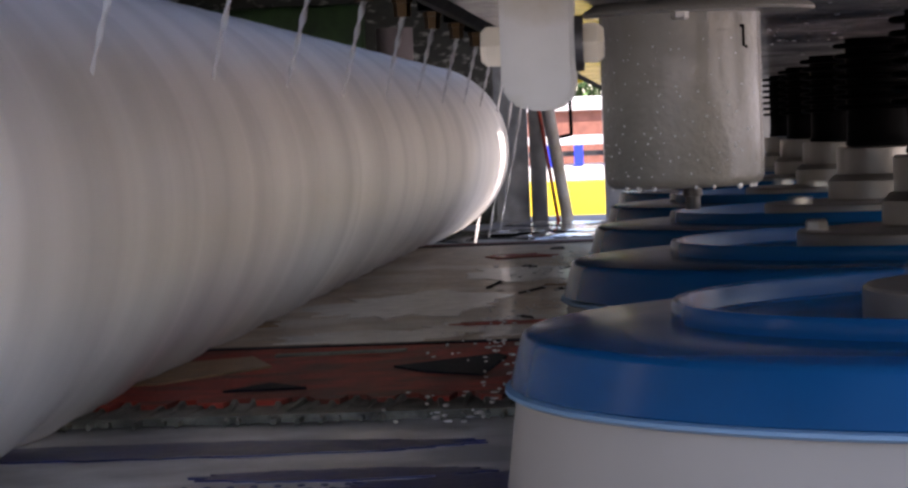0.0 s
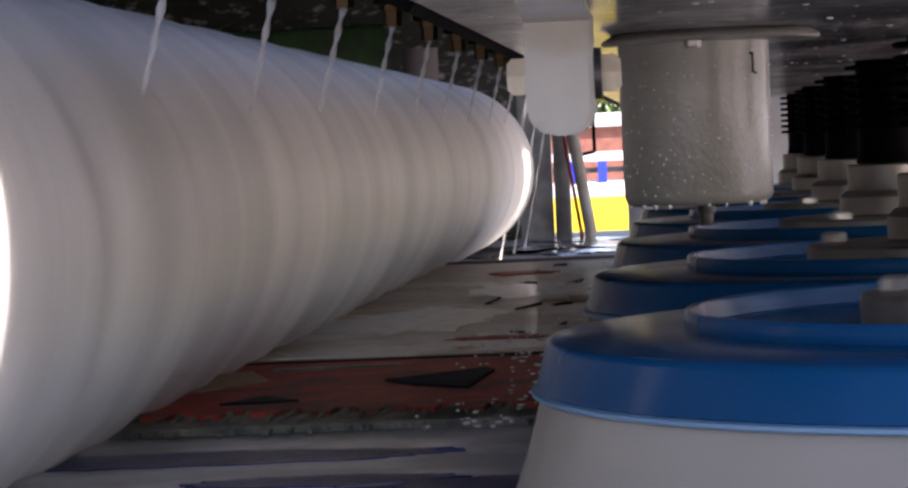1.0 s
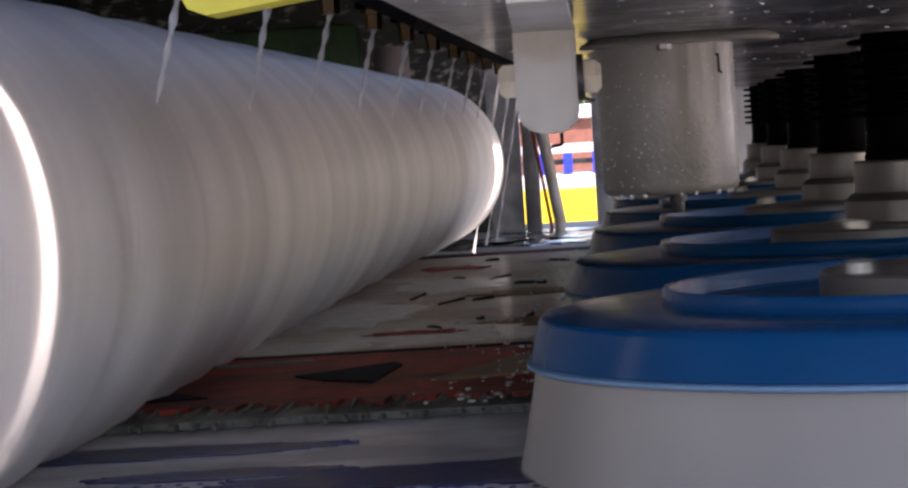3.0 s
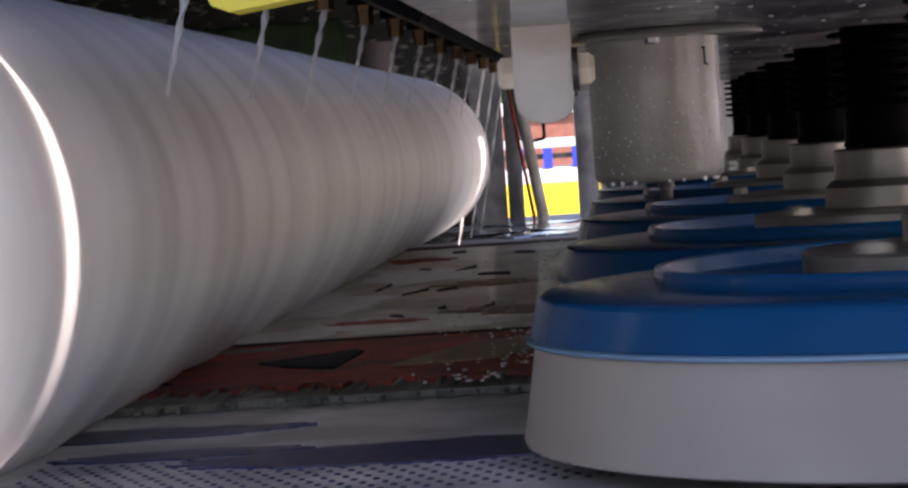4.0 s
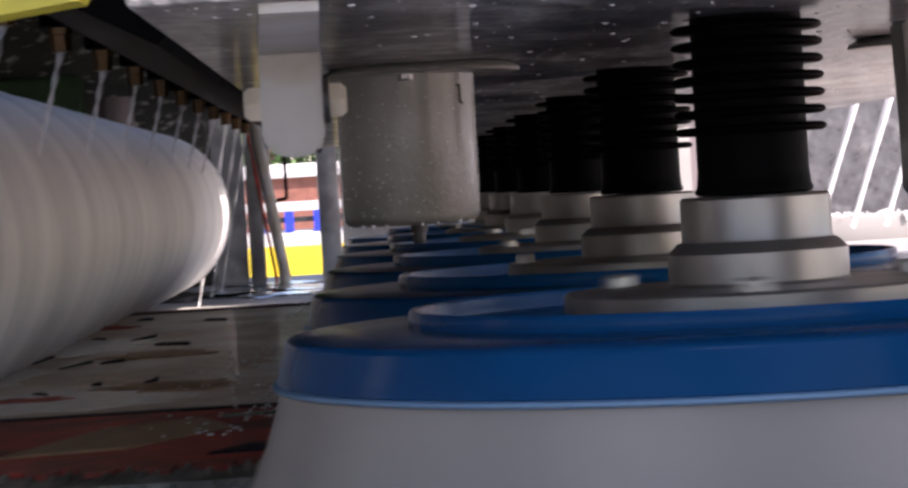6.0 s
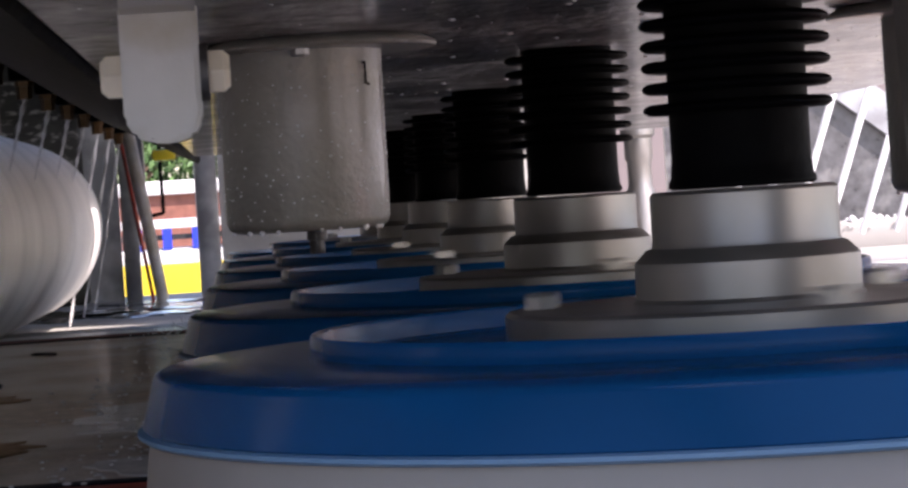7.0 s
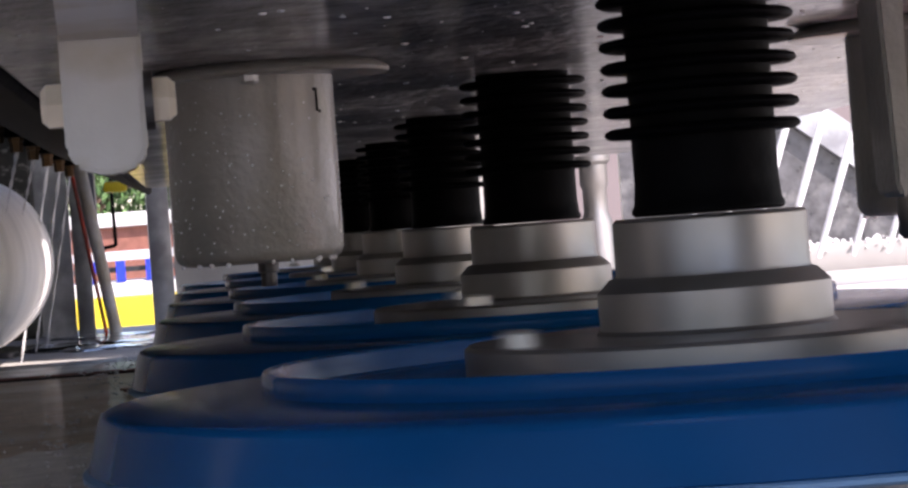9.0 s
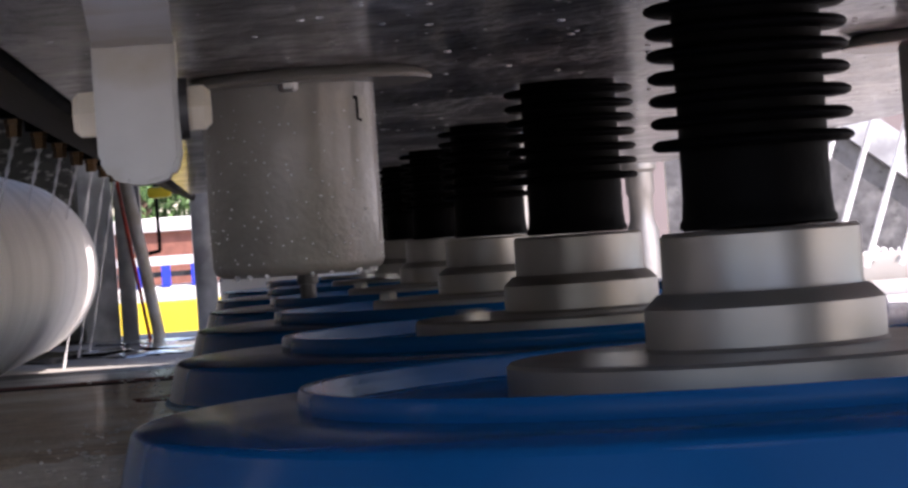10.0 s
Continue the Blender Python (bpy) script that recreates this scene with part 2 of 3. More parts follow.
# Added unseen so the sun arc stays on the roller's lower half.
structure("end_shield", box(-0.252, 2.36, 0.315, -0.246, 4.08, 1.0), DARK, "unseen dark strip over the pipe's far end, added to block the upper sunbeam")
# Unseen roof added to darken the roller's top against the sky.
structure("roller_cover", box(-1.34, -0.90, 0.80, -0.40, 4.2, 0.815), DARK, "unseen dark roof above the roller, added to keep off sky light")
structure("wall_end", box(-0.222, 4.13, -0.032, 0.47, 4.145, 0.50), PANEL, "cream sheet panel closing the end of the machine")

# side frame of the washing bay
structure("wall_side", box(-1.5, 4.12, -0.032, -0.409, 4.14, 0.60), GALV, "galvanised sheet behind the end of the roller")


# ---- brush discs ----
def make_disc():
    d = thing("brush_disc", "blue plastic disc brush with white bristles on the carpet", "brush", group="disc brushes in a row")
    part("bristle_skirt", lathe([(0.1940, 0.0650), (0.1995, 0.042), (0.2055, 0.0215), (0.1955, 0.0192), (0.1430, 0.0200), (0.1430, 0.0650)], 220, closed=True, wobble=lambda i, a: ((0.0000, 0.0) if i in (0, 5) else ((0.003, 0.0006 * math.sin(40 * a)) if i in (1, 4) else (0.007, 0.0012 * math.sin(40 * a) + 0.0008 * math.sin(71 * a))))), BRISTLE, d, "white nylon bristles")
    part("body", lathe([(0.1420, 0.0650), (0.1948, 0.0650), (0.1962, 0.0662), (0.1924, 0.0806), (0.1916, 0.0824), (0.1896, 0.0834), (0.1470, 0.0850), (0.1400, 0.0850), (0.1386, 0.0832), (0.0490, 0.0830)], 160), BLUE, d, "glossy blue plastic")
    part("lip", lathe([(0.1966, 0.0630), (0.1980, 0.0639), (0.1980, 0.0651), (0.1954, 0.0658), (0.1942, 0.0630)], 128, closed=True), BLUE_LIP, d, "pale worn edge")
    rim = part("rim", lathe([(0.1420, 0.0846), (0.1424, 0.0870), (0.1420, 0.0902), (0.1413, 0.0914), (0.1402, 0.0914), (0.1396, 0.0908), (0.1392, 0.0880), (0.1392, 0.0846)], 160, closed=True), BLUE, d)
    part("rim_face", lathe([(0.1395, 0.0906), (0.1379, 0.0842), (0.1362, 0.0833), (0.1362, 0.0828), (0.1388, 0.0828), (0.1391, 0.0880)], 160, closed=True), BLUE_WET_SHEEN, rim, "wet glossy inner face, lightened for its highlight")
    part("flange", lathe([(0.0779, 0.0780), (0.0789, 0.0790), (0.0789, 0.0928), (0.0777, 0.0940), (0.0363, 0.0944)], 96), STEEL, d, "turned grey metal")
    part("hub", lathe([(0.0377, 0.0942), (0.0363, 0.0957), (0.0363, 0.1072), (0.0323, 0.1112), (0.0306, 0.1117), (0.0302, 0.1127), (0.0302, 0.1285), (0.0290, 0.1297)], 72), STEEL, d, "stepped turned metal")
    for k in range(3):
        a = radians(120 * k + 20)
        x, y = 0.069 * math.cos(a), 0.069 * math.sin(a)
        part("bolt", lathe([(0.0059, 0.0938), (0.0059, 0.0980), (0.0049, 0.0992)], 6, x=x, y=y), ZINC, d, "bright zinc hexagon bolt", smooth=False)
    return d


disc = make_disc()
DISCS = [disc] + [copy_thing(disc, pose(0, PITCH * k, 0, 0, 0, 37 * k)) for k in range(1, 6)]


def make_bellows():
    b = thing("bellows", "black ribbed rubber bellows round a brush spindle", "bellows", group="bellows above the discs")
    part("sleeve", lathe([(0.0226, 0.1300), (0.0238, 0.1308), (0.0238, 0.1322), (0.0230, 0.1335), (0.0224, 0.1400), (0.0224, PLATE_Z)], 56), RUBBER, b)
    z = 0.1560
    while z < PLATE_Z - 0.002:
        part("rib", lathe([(0.021, z - 0.0017), (0.0288, z - 0.0016), (0.0302, z - 0.0008), (0.0305, z), (0.0300, z + 0.0010), (0.0286, z + 0.0017), (0.021, z + 0.0019)], 56), RUBBER, b)
        z += 0.0068
    return b


bellows = make_bellows()
for k in range(1, 6):
    copy_thing(bellows, pose(0, PITCH * k, 0, 0, 0, 11 * k))

# ---- roller brush ----
ROLLER_X, ROLLER_Z, ROLLER_R = -0.5110, 0.1220, 0.1300


def make_roller():
    r = thing("roller_brush", "large white spinning roller brush lying on the carpet", "roller", pose(ROLLER_X, 0, ROLLER_Z))
    bm = bmesh.new()
    y0, y1, rows, n = -0.36, 3.10, 440, 96
    rings = []
    for j in range(rows + 1):
        y = y0 + (y1 - y0) * j / rows
        ring = []
        for k in range(n):
            a = 2 * math.pi * k / n
            s = math.sin(a + 2 * math.pi * y / 0.23)
            s2 = math.sin(3 * a + 2 * math.pi * y / 0.11 + 0.6)
            rad = ROLLER_R - 0.0034 * max(0.0, s) ** 3 - 0.0006 * s2 - 0.0008
            ring.append(bm.verts.new((rad * math.cos(a), y, rad * math.sin(a))))
        rings.append(ring)
    for lo, hi in zip(rings, rings[1:]):
        for k in range(n):
            bm.faces.new((lo[k], hi[k], hi[(k + 1) % n], lo[(k + 1) % n]))
    bm.faces.new(rings[0])
    bm.faces.new(rings[-1][::-1])
    part("bristle_sleeve", bm, ROLLER, r, "dense white bristles in soft spiral bands")
    part("axle", rod((0, -0.46, 0), (0, 4.12, 0), 0.02), STEEL, r, "grey metal axle")
    return r


roller = make_roller()

# ---- hanging fittings ----
CYL = (-0.1345, 0.268)


def make_housing(x, y):
    h = thing("spindle_housing", "grey cast cylinder with water drops under the plate", "housing", pose(x, y, 0))
    part("barrel", lathe([(0.027, 0.1222), (0.0308, 0.1226), (0.0332, 0.1242), (0.0342, 0.1268), (0.0346, 0.1975)], 80), CREAM, h)
    part("flange", lathe([(0.0480, 0.1962), (0.0496, 0.1966), (0.0502, 0.1976), (0.0496, 0.1988), (0.045, PLATE_Z)], 80, x=0.008), CREAM, h)
    part("nut", lathe([(0.0032, 0.1930), (0.0038, 0.1940), (0.0038, 0.1966)], 6, x=0.0, y=-0.0385), ZINC, h, "small wet zinc nut", smooth=False)
    part("drain_stub", lathe([(0.0030, 0.1125), (0.0032, 0.1130), (0.0032, 0.1180), (0.0042, 0.1184), (0.0042, 0.1224)], 16, x=0.003), DARK, h, "short dark drain stub")
    bm = bmesh.new()
    r = random.Random(12)
    for k in range(150):
        a, z = r.uniform(math.pi, 2 * math.pi), 0.127 + 0.066 * r.random() ** 1.3
        bmesh.ops.create_icosphere(bm, subdivisions=1, radius=r.uniform(0.0002, 0.0005), matrix=Matrix.Translation((0.0344 * math.cos(a), 0.0344 * math.sin(a), z)))
    for k in range(9):
        a = math.pi + math.pi * (k + r.random()) / 9
        bmesh.ops.create_icosphere(bm, subdivisions=1, radius=r.uniform(0.0008, 0.0016), matrix=Matrix.Translation((0.0315 * math.cos(a), 0.0315 * math.sin(a), 0.1225)))
    tagged(part("water_film", bm, WATER, h), "clinging water drops", kind="stuff")
    for z0, z1, d in ((0.1812, 0.1905, 0.0), (0.1806, 0.1818, 0.0018), (0.1894, 0.1906, -0.0014)):
        a = -0.70 + d / 0.0344
        part("mark", box(-0.0005, -0.0003, z0, 0.0005, 0.0003, z1), RUBBER, h, "dark scribed mark", smooth=False).matrix_basis = pose(0.0346 * math.cos(a), 0.0346 * math.sin(a), 0, 0, 0, math.degrees(a) + 90)
    return h


housing = make_housing(*CYL)


def bolt_head(x0, x1, x2, y, z, r):
    bm = rod((x0, y, z), (x1, y, z), r, n=6)
    return rod((x1, y, z), (x2, y, z), r, r * 0.72, n=6, bm=bm)


def make_bracket():
    b = thing("hanging_bracket", "pale painted steel bracket bolted under the plate", "bracket")
    bm = bmesh.new()
    outline = [(-0.1970, PLATE_Z), (-0.1970, 0.164), (-0.1940, 0.1585), (-0.1885, 0.1562), (-0.1815, 0.1556), (-0.1745, 0.1578), (-0.1716, 0.163), (-0.1716, PLATE_Z)]
    front = [bm.verts.new((x, 0.020, z)) for x, z in outline]
    back = [bm.verts.new((x, 0.040, z)) for x, z in outline]
    bm.faces.new(front)
    bm.faces.new(back[::-1])
    for k in range(len(outline)):
        j = (k + 1) % len(outline)
        bm.faces.new((front[k], back[k], back[j], front[j]))
    bmesh.ops.bevel(bm, geom=[e for e in bm.edges], offset=0.0015, segments=2, affect="EDGES")
    part("bar", bm, PAINTED, b)
    bm = bmesh.new()
    ends = [[bm.verts.new((x, y, z)) for x, z in ((xa, PLATE_Z - 0.0035), (xb, PLATE_Z - 0.0035), (xb, PLATE_Z - 0.0002), (xa, PLATE_Z - 0.0002))] for y, xa, xb in ((0.0195, -0.1965, -0.1720), (-0.225, -0.1855, -0.1665))]
    bm.faces.new(ends[0])
    bm.faces.new(ends[1][::-1])
    for k in range(4):
        bm.faces.new((ends[0][k], ends[1][k], ends[1][(k + 1) % 4], ends[0][(k + 1) % 4]))
    part("foot", bm, PAINTED, b, "flat tapered foot under the plate", smooth=False)
    part("bolt", bolt_head(-0.1970, -0.2020, -0.2040, 0.030, 0.1785, 0.0078), BOLTCREAM, b, "cream-coloured bolt head", smooth=False)
    part("washer", rod((-0.1716, 0.030, 0.1785), (-0.1688, 0.030, 0.1785), 0.0096, n=24), DARK, b)
    part("bolt", bolt_head(-0.1688, -0.1640, -0.1618, 0.030, 0.1785, 0.0078), BOLTCREAM, b, "cream-coloured bolt head", smooth=False)
    return b


make_bracket()

bm = bmesh.new()
dr = random.Random(21)
for k in range(900):
    y = -0.22 + 1.5 * dr.random() ** 1.4
    q = 0.0003 + 0.0010 * dr.random() ** 3
    bmesh.ops.create_icosphere(bm, subdivisions=1, radius=1, matrix=Matrix.Translation((-0.215 + 0.57 * dr.random(), y, PLATE_Z)) @ Matrix.Diagonal((q * 1.5, q * 1.2, q * 0.8, 1)))
tagged(part("condensation", bm, WATER), "water drops hanging under the grey plate", "water drops", kind="stuff")

# ---- water pipe, nozzles and jets ----
NOZ_X, NOZ_Z, NOZ_Y0, NOZ_STEP, NOZ_N = -0.379, 0.2567, 0.296, 0.307, 12
pipe = thing("water_pipe", "black water pipe with brass nozzles beside the plate", "pipe")
part("tube", rod((NOZ_X, 0.10, 0.306), (NOZ_X, 4.08, 0.306), 0.018, n=24), PIPE, pipe)
bm = bmesh.new()
section = [(-0.2270, 0.2035), (-0.2305, 0.1995), (-0.3540, 0.2640), (-0.3600, 0.2900), (-0.2270, 0.2900)]
near, far = [[bm.verts.new((x, y, z)) for x, z in section] for y in (-0.06, 2.80)]
bm.faces.new(near)
bm.faces.new(far[::-1])
for k in range(5):
    bm.faces.new((near[k], far[k], far[(k + 1) % 5], near[(k + 1) % 5]))
part("rail", bm, RUBBER, pipe, "black rubber-edged rail", smooth=False)
JETS = []
for k in range(NOZ_N):
    y = NOZ_Y0 + NOZ_STEP * k
    nozzle = part("nozzle", lathe([(0.0040, 0.0), (0.0076, 0.0), (0.0082, 0.0125), (0.0095, 0.0130), (0.0095, 0.0185)], 6, x=NOZ_X, y=y, z=NOZ_Z), BRASS, pipe, "wet brass nozzle", smooth=False)
    part("collar", lathe([(0.0110, 0.0), (0.0150, 0.001), (0.0155, 0.016), (0.0125, 0.034)], 20, x=NOZ_X, y=y, z=NOZ_Z + 0.0180), RUBBER, nozzle, "black hose collar")
    part("bead", lathe([(0.0012, -0.002), (0.0028, 0.0), (0.0030, 0.002)], 10, x=NOZ_X, y=y, z=NOZ_Z - 0.001), WATER, nozzle, "hanging water bead")


def make_jet(x, y, z, dx, dy, reach, thick=1.0):
    j = thing("water_jet", "thin clear water jet from a brass nozzle", "water jet", look((x, y, z), (x + dx, y + dy, z - reach)), group="water jets")
    ln = math.sqrt(dx * dx + dy * dy + reach * reach)
    part("strand", rod((0, 0, 0), (0, 0, -ln), 0.0012 * thick, (0.0004 if reach < 0.15 else 0.0008) * thick, 8, twist=900 if thick < 4 else 160, rows=24, squash=0.55 if thick < 4 else 0.8), WATER, j)
    return j


for k in range(NOZ_N):
    JETS.append(make_jet(NOZ_X, NOZ_Y0 + NOZ_STEP * k, NOZ_Z, *((-0.022, 0.01 * math.sin(k * 2.1), 0.082) if k < 9 else (-0.060, 0.01 * math.sin(k * 2.1), 0.285)), thick=2.6))

# ---- carpet ----
carpet = thing("carpet", "wet beige patterned carpet with red border on the belt", "carpet")
CARPET_X0, CARPET_X1 = -1.15, 0.66
rng = random.Random(4)
part("field", box(CARPET_X0, 0.775, -0.0075, CARPET_X1, 2.395, -0.0012), FIELD, carpet, "beige wet pile")
part("border", box(CARPET_X0, 0.42, -0.0075, CARPET_X1, 0.773, -0.0010), RED, carpet, "red wet border")
part("border", box(CARPET_X0, 2.397, -0.0075, CARPET_X1, 2.47, -0.0010), DULLRED, carpet, "red wet border")
part("fringe", box(CARPET_X0, 0.348, -0.0075, CARPET_X1, 0.418, -0.0035), FRINGE, carpet, "grey-green wet fringe")


def blob(cx, cy, rx, ry, n=22, rough=0.35, seed=0):
    r = random.Random(seed)
    pts = []
    for k in range(n):
        a = 2 * math.pi * k / n
        q = 1 + r.uniform(-rough, rough)
        pts.append((cx + rx * q * math.cos(a), cy + ry * q * math.sin(a)))
    return pts


# stepped lower edge of the red border: every tooth and the knot below it
x, k = CARPET_X0, 0
while x < CARPET_X1 - 0.04:
    w = rng.uniform(0.028, 0.036)
    part("tooth", prism([(x, 0.421), (x + 0.006, 0.392 + rng.uniform(0, 0.01)), (x + w * 0.62, 0.388 + rng.uniform(0, 0.012)), (x + w * 0.70, 0.421)], -0.0070, -0.0008), RED, carpet)
    for j in range(3):
        xx = x + w * (j + rng.uniform(0.2, 0.8)) / 3
        part("tassel", rod((xx, 0.412, -0.003), (xx + rng.uniform(-0.008, 0.008), 0.345 - rng.uniform(0, 0.012), -0.006), 0.0026, 0.0016, 6), FRINGE, carpet)
    x += w
    k += 1
# triangles and lozenges in the border
for k in range(-2, 3):
    o = 0.315 * k
    part("triangle", prism([(-0.325 + o, 0.590), (-0.262 + o, 0.662), (-0.254 + o, 0.640), (-0.262 + o, 0.512), (-0.300 + o, 0.545)], -0.004, 0.0003), BLACK, carpet, "dark indigo triangle")
    part("lozenge", prism([(-0.222 + o, 0.50), (-0.175 + o, 0.66), (-0.120 + o, 0.70), (-0.095 + o, 0.62), (-0.150 + o, 0.52)], -0.004, 0.0003), TAN, carpet, "tan lozenge")
    part("triangle", prism([(-0.415 + o, 0.455), (-0.392 + o, 0.50), (-0.365 + o, 0.462)], -0.004, 0.0003), BLACK, carpet)
    part("stripe", prism([(-0.42 + o, 0.70), (-0.33 + o, 0.715), (-0.33 + o, 0.728), (-0.42 + o, 0.715)], -0.004, 0.0003), FRINGE, carpet)
part("guard_stripe", box(CARPET_X0, 0.774, -0.0060, CARPET_X1, 0.792, -0.0004), BLACK, carpet, "thin dark stripe")
part("guard_stripe", box(CARPET_X0, 2.378, -0.0060, CARPET_X1, 2.394, -0.0004), BLACK, carpet, "thin dark stripe")
# woven strokes, leaves and pale patches in the field
for k in range(-2, 3):
    o = 0.36 * k
    for j, (sx, sy, ln, lean) in enumerate(((-0.255, 1.03, 0.040, 0.25), (-0.225, 1.06, 0.020, -0.3), (-0.195, 1.045, 0.018, 0.35), (-0.30, 1.32, 0.055, 0.12), (-0.24, 1.35, 0.030, -0.2),
                                          (-0.275, 1.78, 0.034, 0.7), (-0.258, 1.80, 0.036, 0.7), (-0.310, 1.815, 0.028, 0.1), (-0.20, 1.62, 0.05, -0.15), (-0.34, 1.52, 0.022, 0.6), (-0.21, 2.12, 0.05, 0.1), (-0.30, 2.2, 0.04, -0.2))):
        h = 0.020 + 0.012 * (j % 3)
        if rng.random() < 0.25:
            continue
        ln *= rng.uniform(0.35, 0.8)
        sx, sy, lean = sx + rng.uniform(-0.03, 0.03), sy + rng.uniform(-0.05, 0.05), lean + rng.uniform(-0.5, 0.5)
        part("stroke", prism([(sx + o - ln / 2, sy - lean * 0.06), (sx + o + ln / 2, sy + lean * 0.06), (sx + o + ln / 2 - 0.003, sy + lean * 0.06 + h), (sx + o - ln / 2 + 0.004, sy - lean * 0.06 + h * 0.7)], -0.004, 0.0002), BLACK, carpet)
    part("leaf", prism(blob(-0.275 + o, 0.955, 0.040, 0.022, seed=k + 9), -0.004, -0.0001), RED, carpet, "faded red leaf")
    part("leaf", prism(blob(-0.16 + o, 1.02, 0.050, 0.05, seed=k + 30), -0.004, -0.0002), TAN, carpet, "tan leaf")
    part("leaf", prism(blob(-0.21 + o, 1.46, 0.045, 0.05, seed=k + 50), -0.004, -0.0002), TAN, carpet, "tan leaf")
    part("leaf", prism(blob(-0.33 + o, 2.05, 0.040, 0.05, seed=k + 70), -0.004, -0.0002), RED, carpet, "faded red leaf")
    part("patch", prism(blob(-0.37 + o, 1.22, 0.085, 0.17, 30, 0.25, seed=k + 90), -0.004, -0.0006), PALE, carpet, "pale washed patch")
    part("patch", prism(blob(-0.30 + o, 1.68, 0.060, 0.14, 30, 0.25, seed=k + 110), -0.004, -0.0006), PALE, carpet, "pale washed patch")
    part("patch", prism(blob(-0.24 + o, 0.93, 0.09, 0.10, 34, 0.22, seed=k + 150), -0.004, -0.0007), PALE, carpet, "pale washed patch")
    part("patch", prism(blob(-0.37 + o, 0.86, 0.07, 0.06, 30, 0.25, seed=k + 130), -0.004, -0.0006), PALE, carpet, "pale washed patch")

# the weave is a little finer than drawn above, and the carpet lies on the raised belt
for piece in carpet.children:
    piece.data.transform(Matrix.Translation((-0.018, 0, 0.0190)) @ Matrix.Diagonal((0.87, 0.87, 1, 1)))

for k, (cx, cy, rx, ry) in enumerate(((-0.37, 0.20, 0.14, 0.028), (-0.60, 0.21, 0.13, 0.032), (-0.28, 0.10, 0.06, 0.018), (-0.14, 0.06, 0.13, 0.042))):
    part("stain", prism(blob(cx, cy, rx, ry, 60, 0.10, seed=200 + k), 0.009, 0.0118), BELT_BLUE, belt, "dark blue stain")

bm = bmesh.new()
fr = random.Random(3)
for k in range(330):
    y = 0.30 + 1.75 * fr.random()
    c = (-0.225 - abs(fr.gauss(0, 0.025)) - 0.02 * math.sin(y * 9), y, 0.0194)
    bmesh.ops.create_icosphere(bm, subdivisions=2, radius=1, matrix=Matrix.Translation(c) @ Matrix.Diagonal((fr.uniform(0.0006, 0.0024), fr.uniform(0.001, 0.0045), fr.uniform(0.0003, 0.0009), 1)))
tagged(part("foam_flecks", bm, FOAM), "white flecks of foam and water beside the discs", "foam", kind="stuff")

bm = bmesh.new()
for i in range(38):
    for j in range(13):
        bmesh.ops.create_icosphere(bm, subdivisions=1, radius=1, matrix=Matrix.Translation((-0.34 + 0.0095 * i + 0.0047 * (j % 2), -0.06 + 0.011 * j, 0.0110)) @ Matrix.Diagonal((0.0019, 0.0026, 0.0009, 1)))
tagged(part("stud", bm, BELT_BLUE, belt, "small dark rubber studs"), kind="stuff")

# water lying on the far deck and on the carpet
for k, (cx, cy, rx, ry) in enumerate(((-0.33, 3.42, 0.12, 0.12), (-0.30, 3.62, 0.12, 0.20), (-0.55, 3.50, 0.16, 0.24), (-0.34, 3.92, 0.10, 0.09))):
    top = -0.0215
    bm = bmesh.new()
    ring0 = [bm.verts.new((x, y, top - 0.004)) for x, y in blob(cx, cy, rx, ry, 40, 0.3, seed=k)]
    ring1 = [bm.verts.new((x, y, top)) for x, y in blob(cx, cy, rx * 0.93, ry * 0.93, 40, 0.3, seed=k)]
    for i in range(40):
        bm.faces.new((ring0[i], ring0[(i + 1) % 40], ring1[(i + 1) % 40], ring1[i]))
    bm.faces.new(ring1)
    tagged(part("puddle", bm, PUDDLE), "shallow rippled puddle of wash water", "puddle", group="puddles")

# ---- far end of the machine ----
for x0, x1 in ((-0.405, -0.374), (-0.266, -0.224)):
    tagged(part("post", box(x0, 4.10, -0.032, x1, 4.118, 0.60, 0.003), GALV), "galvanised steel corner post on the end frame", "post")
tagged(part("hose", rod((-0.404, 4.07, 0.45), (-0.335, 4.07, -0.030), 0.0115, n=16), PAINTED), "pale hose leaning on the end post", "hose")
tagged(part("hose", rod((-0.402, 4.045, 0.33), (-0.352, 4.05, -0.030), 0.0035, n=12), RED), "thin red hose beside the end post", "hose")
clamp = thing("valve", "yellow-handled valve on the end post", "valve")
part("handle", box(-0.338, 4.02, 0.232, -0.296, 4.05, 0.252, 0.005), YELLOW, clamp, "yellow lever")
part("stem", rod((-0.300, 4.035, 0.245), (-0.262, 4.105, 0.245), 0.007), BRASS, clamp)
meter = thing("meter_box", "dark grey box with a black cable beyond the end frame", "meter box")
part("case", box(-0.408, 4.60, 0.135, -0.378, 4.66, 0.60, 0.004), DARK, meter)
part("arm", box(-0.420, 4.142, 0.56, -0.410, 4.66, 0.59, 0.001), DARK, meter)
part("cable", rod((-0.348, 4.62, 0.60), (-0.344, 4.62, 0.135), 0.004, n=10), RUBBER, meter, "black cable")
part("cable", rod((-0.344, 4.62, 0.136), (-0.392, 4.62, 0.128), 0.004, n=10), RUBBER, meter, "black cable")

# guard at the near end of the pipe
guard = thing("pipe_guard", "yellow painted guard plate at the pipe's end", "guard")
bm = bmesh.new()
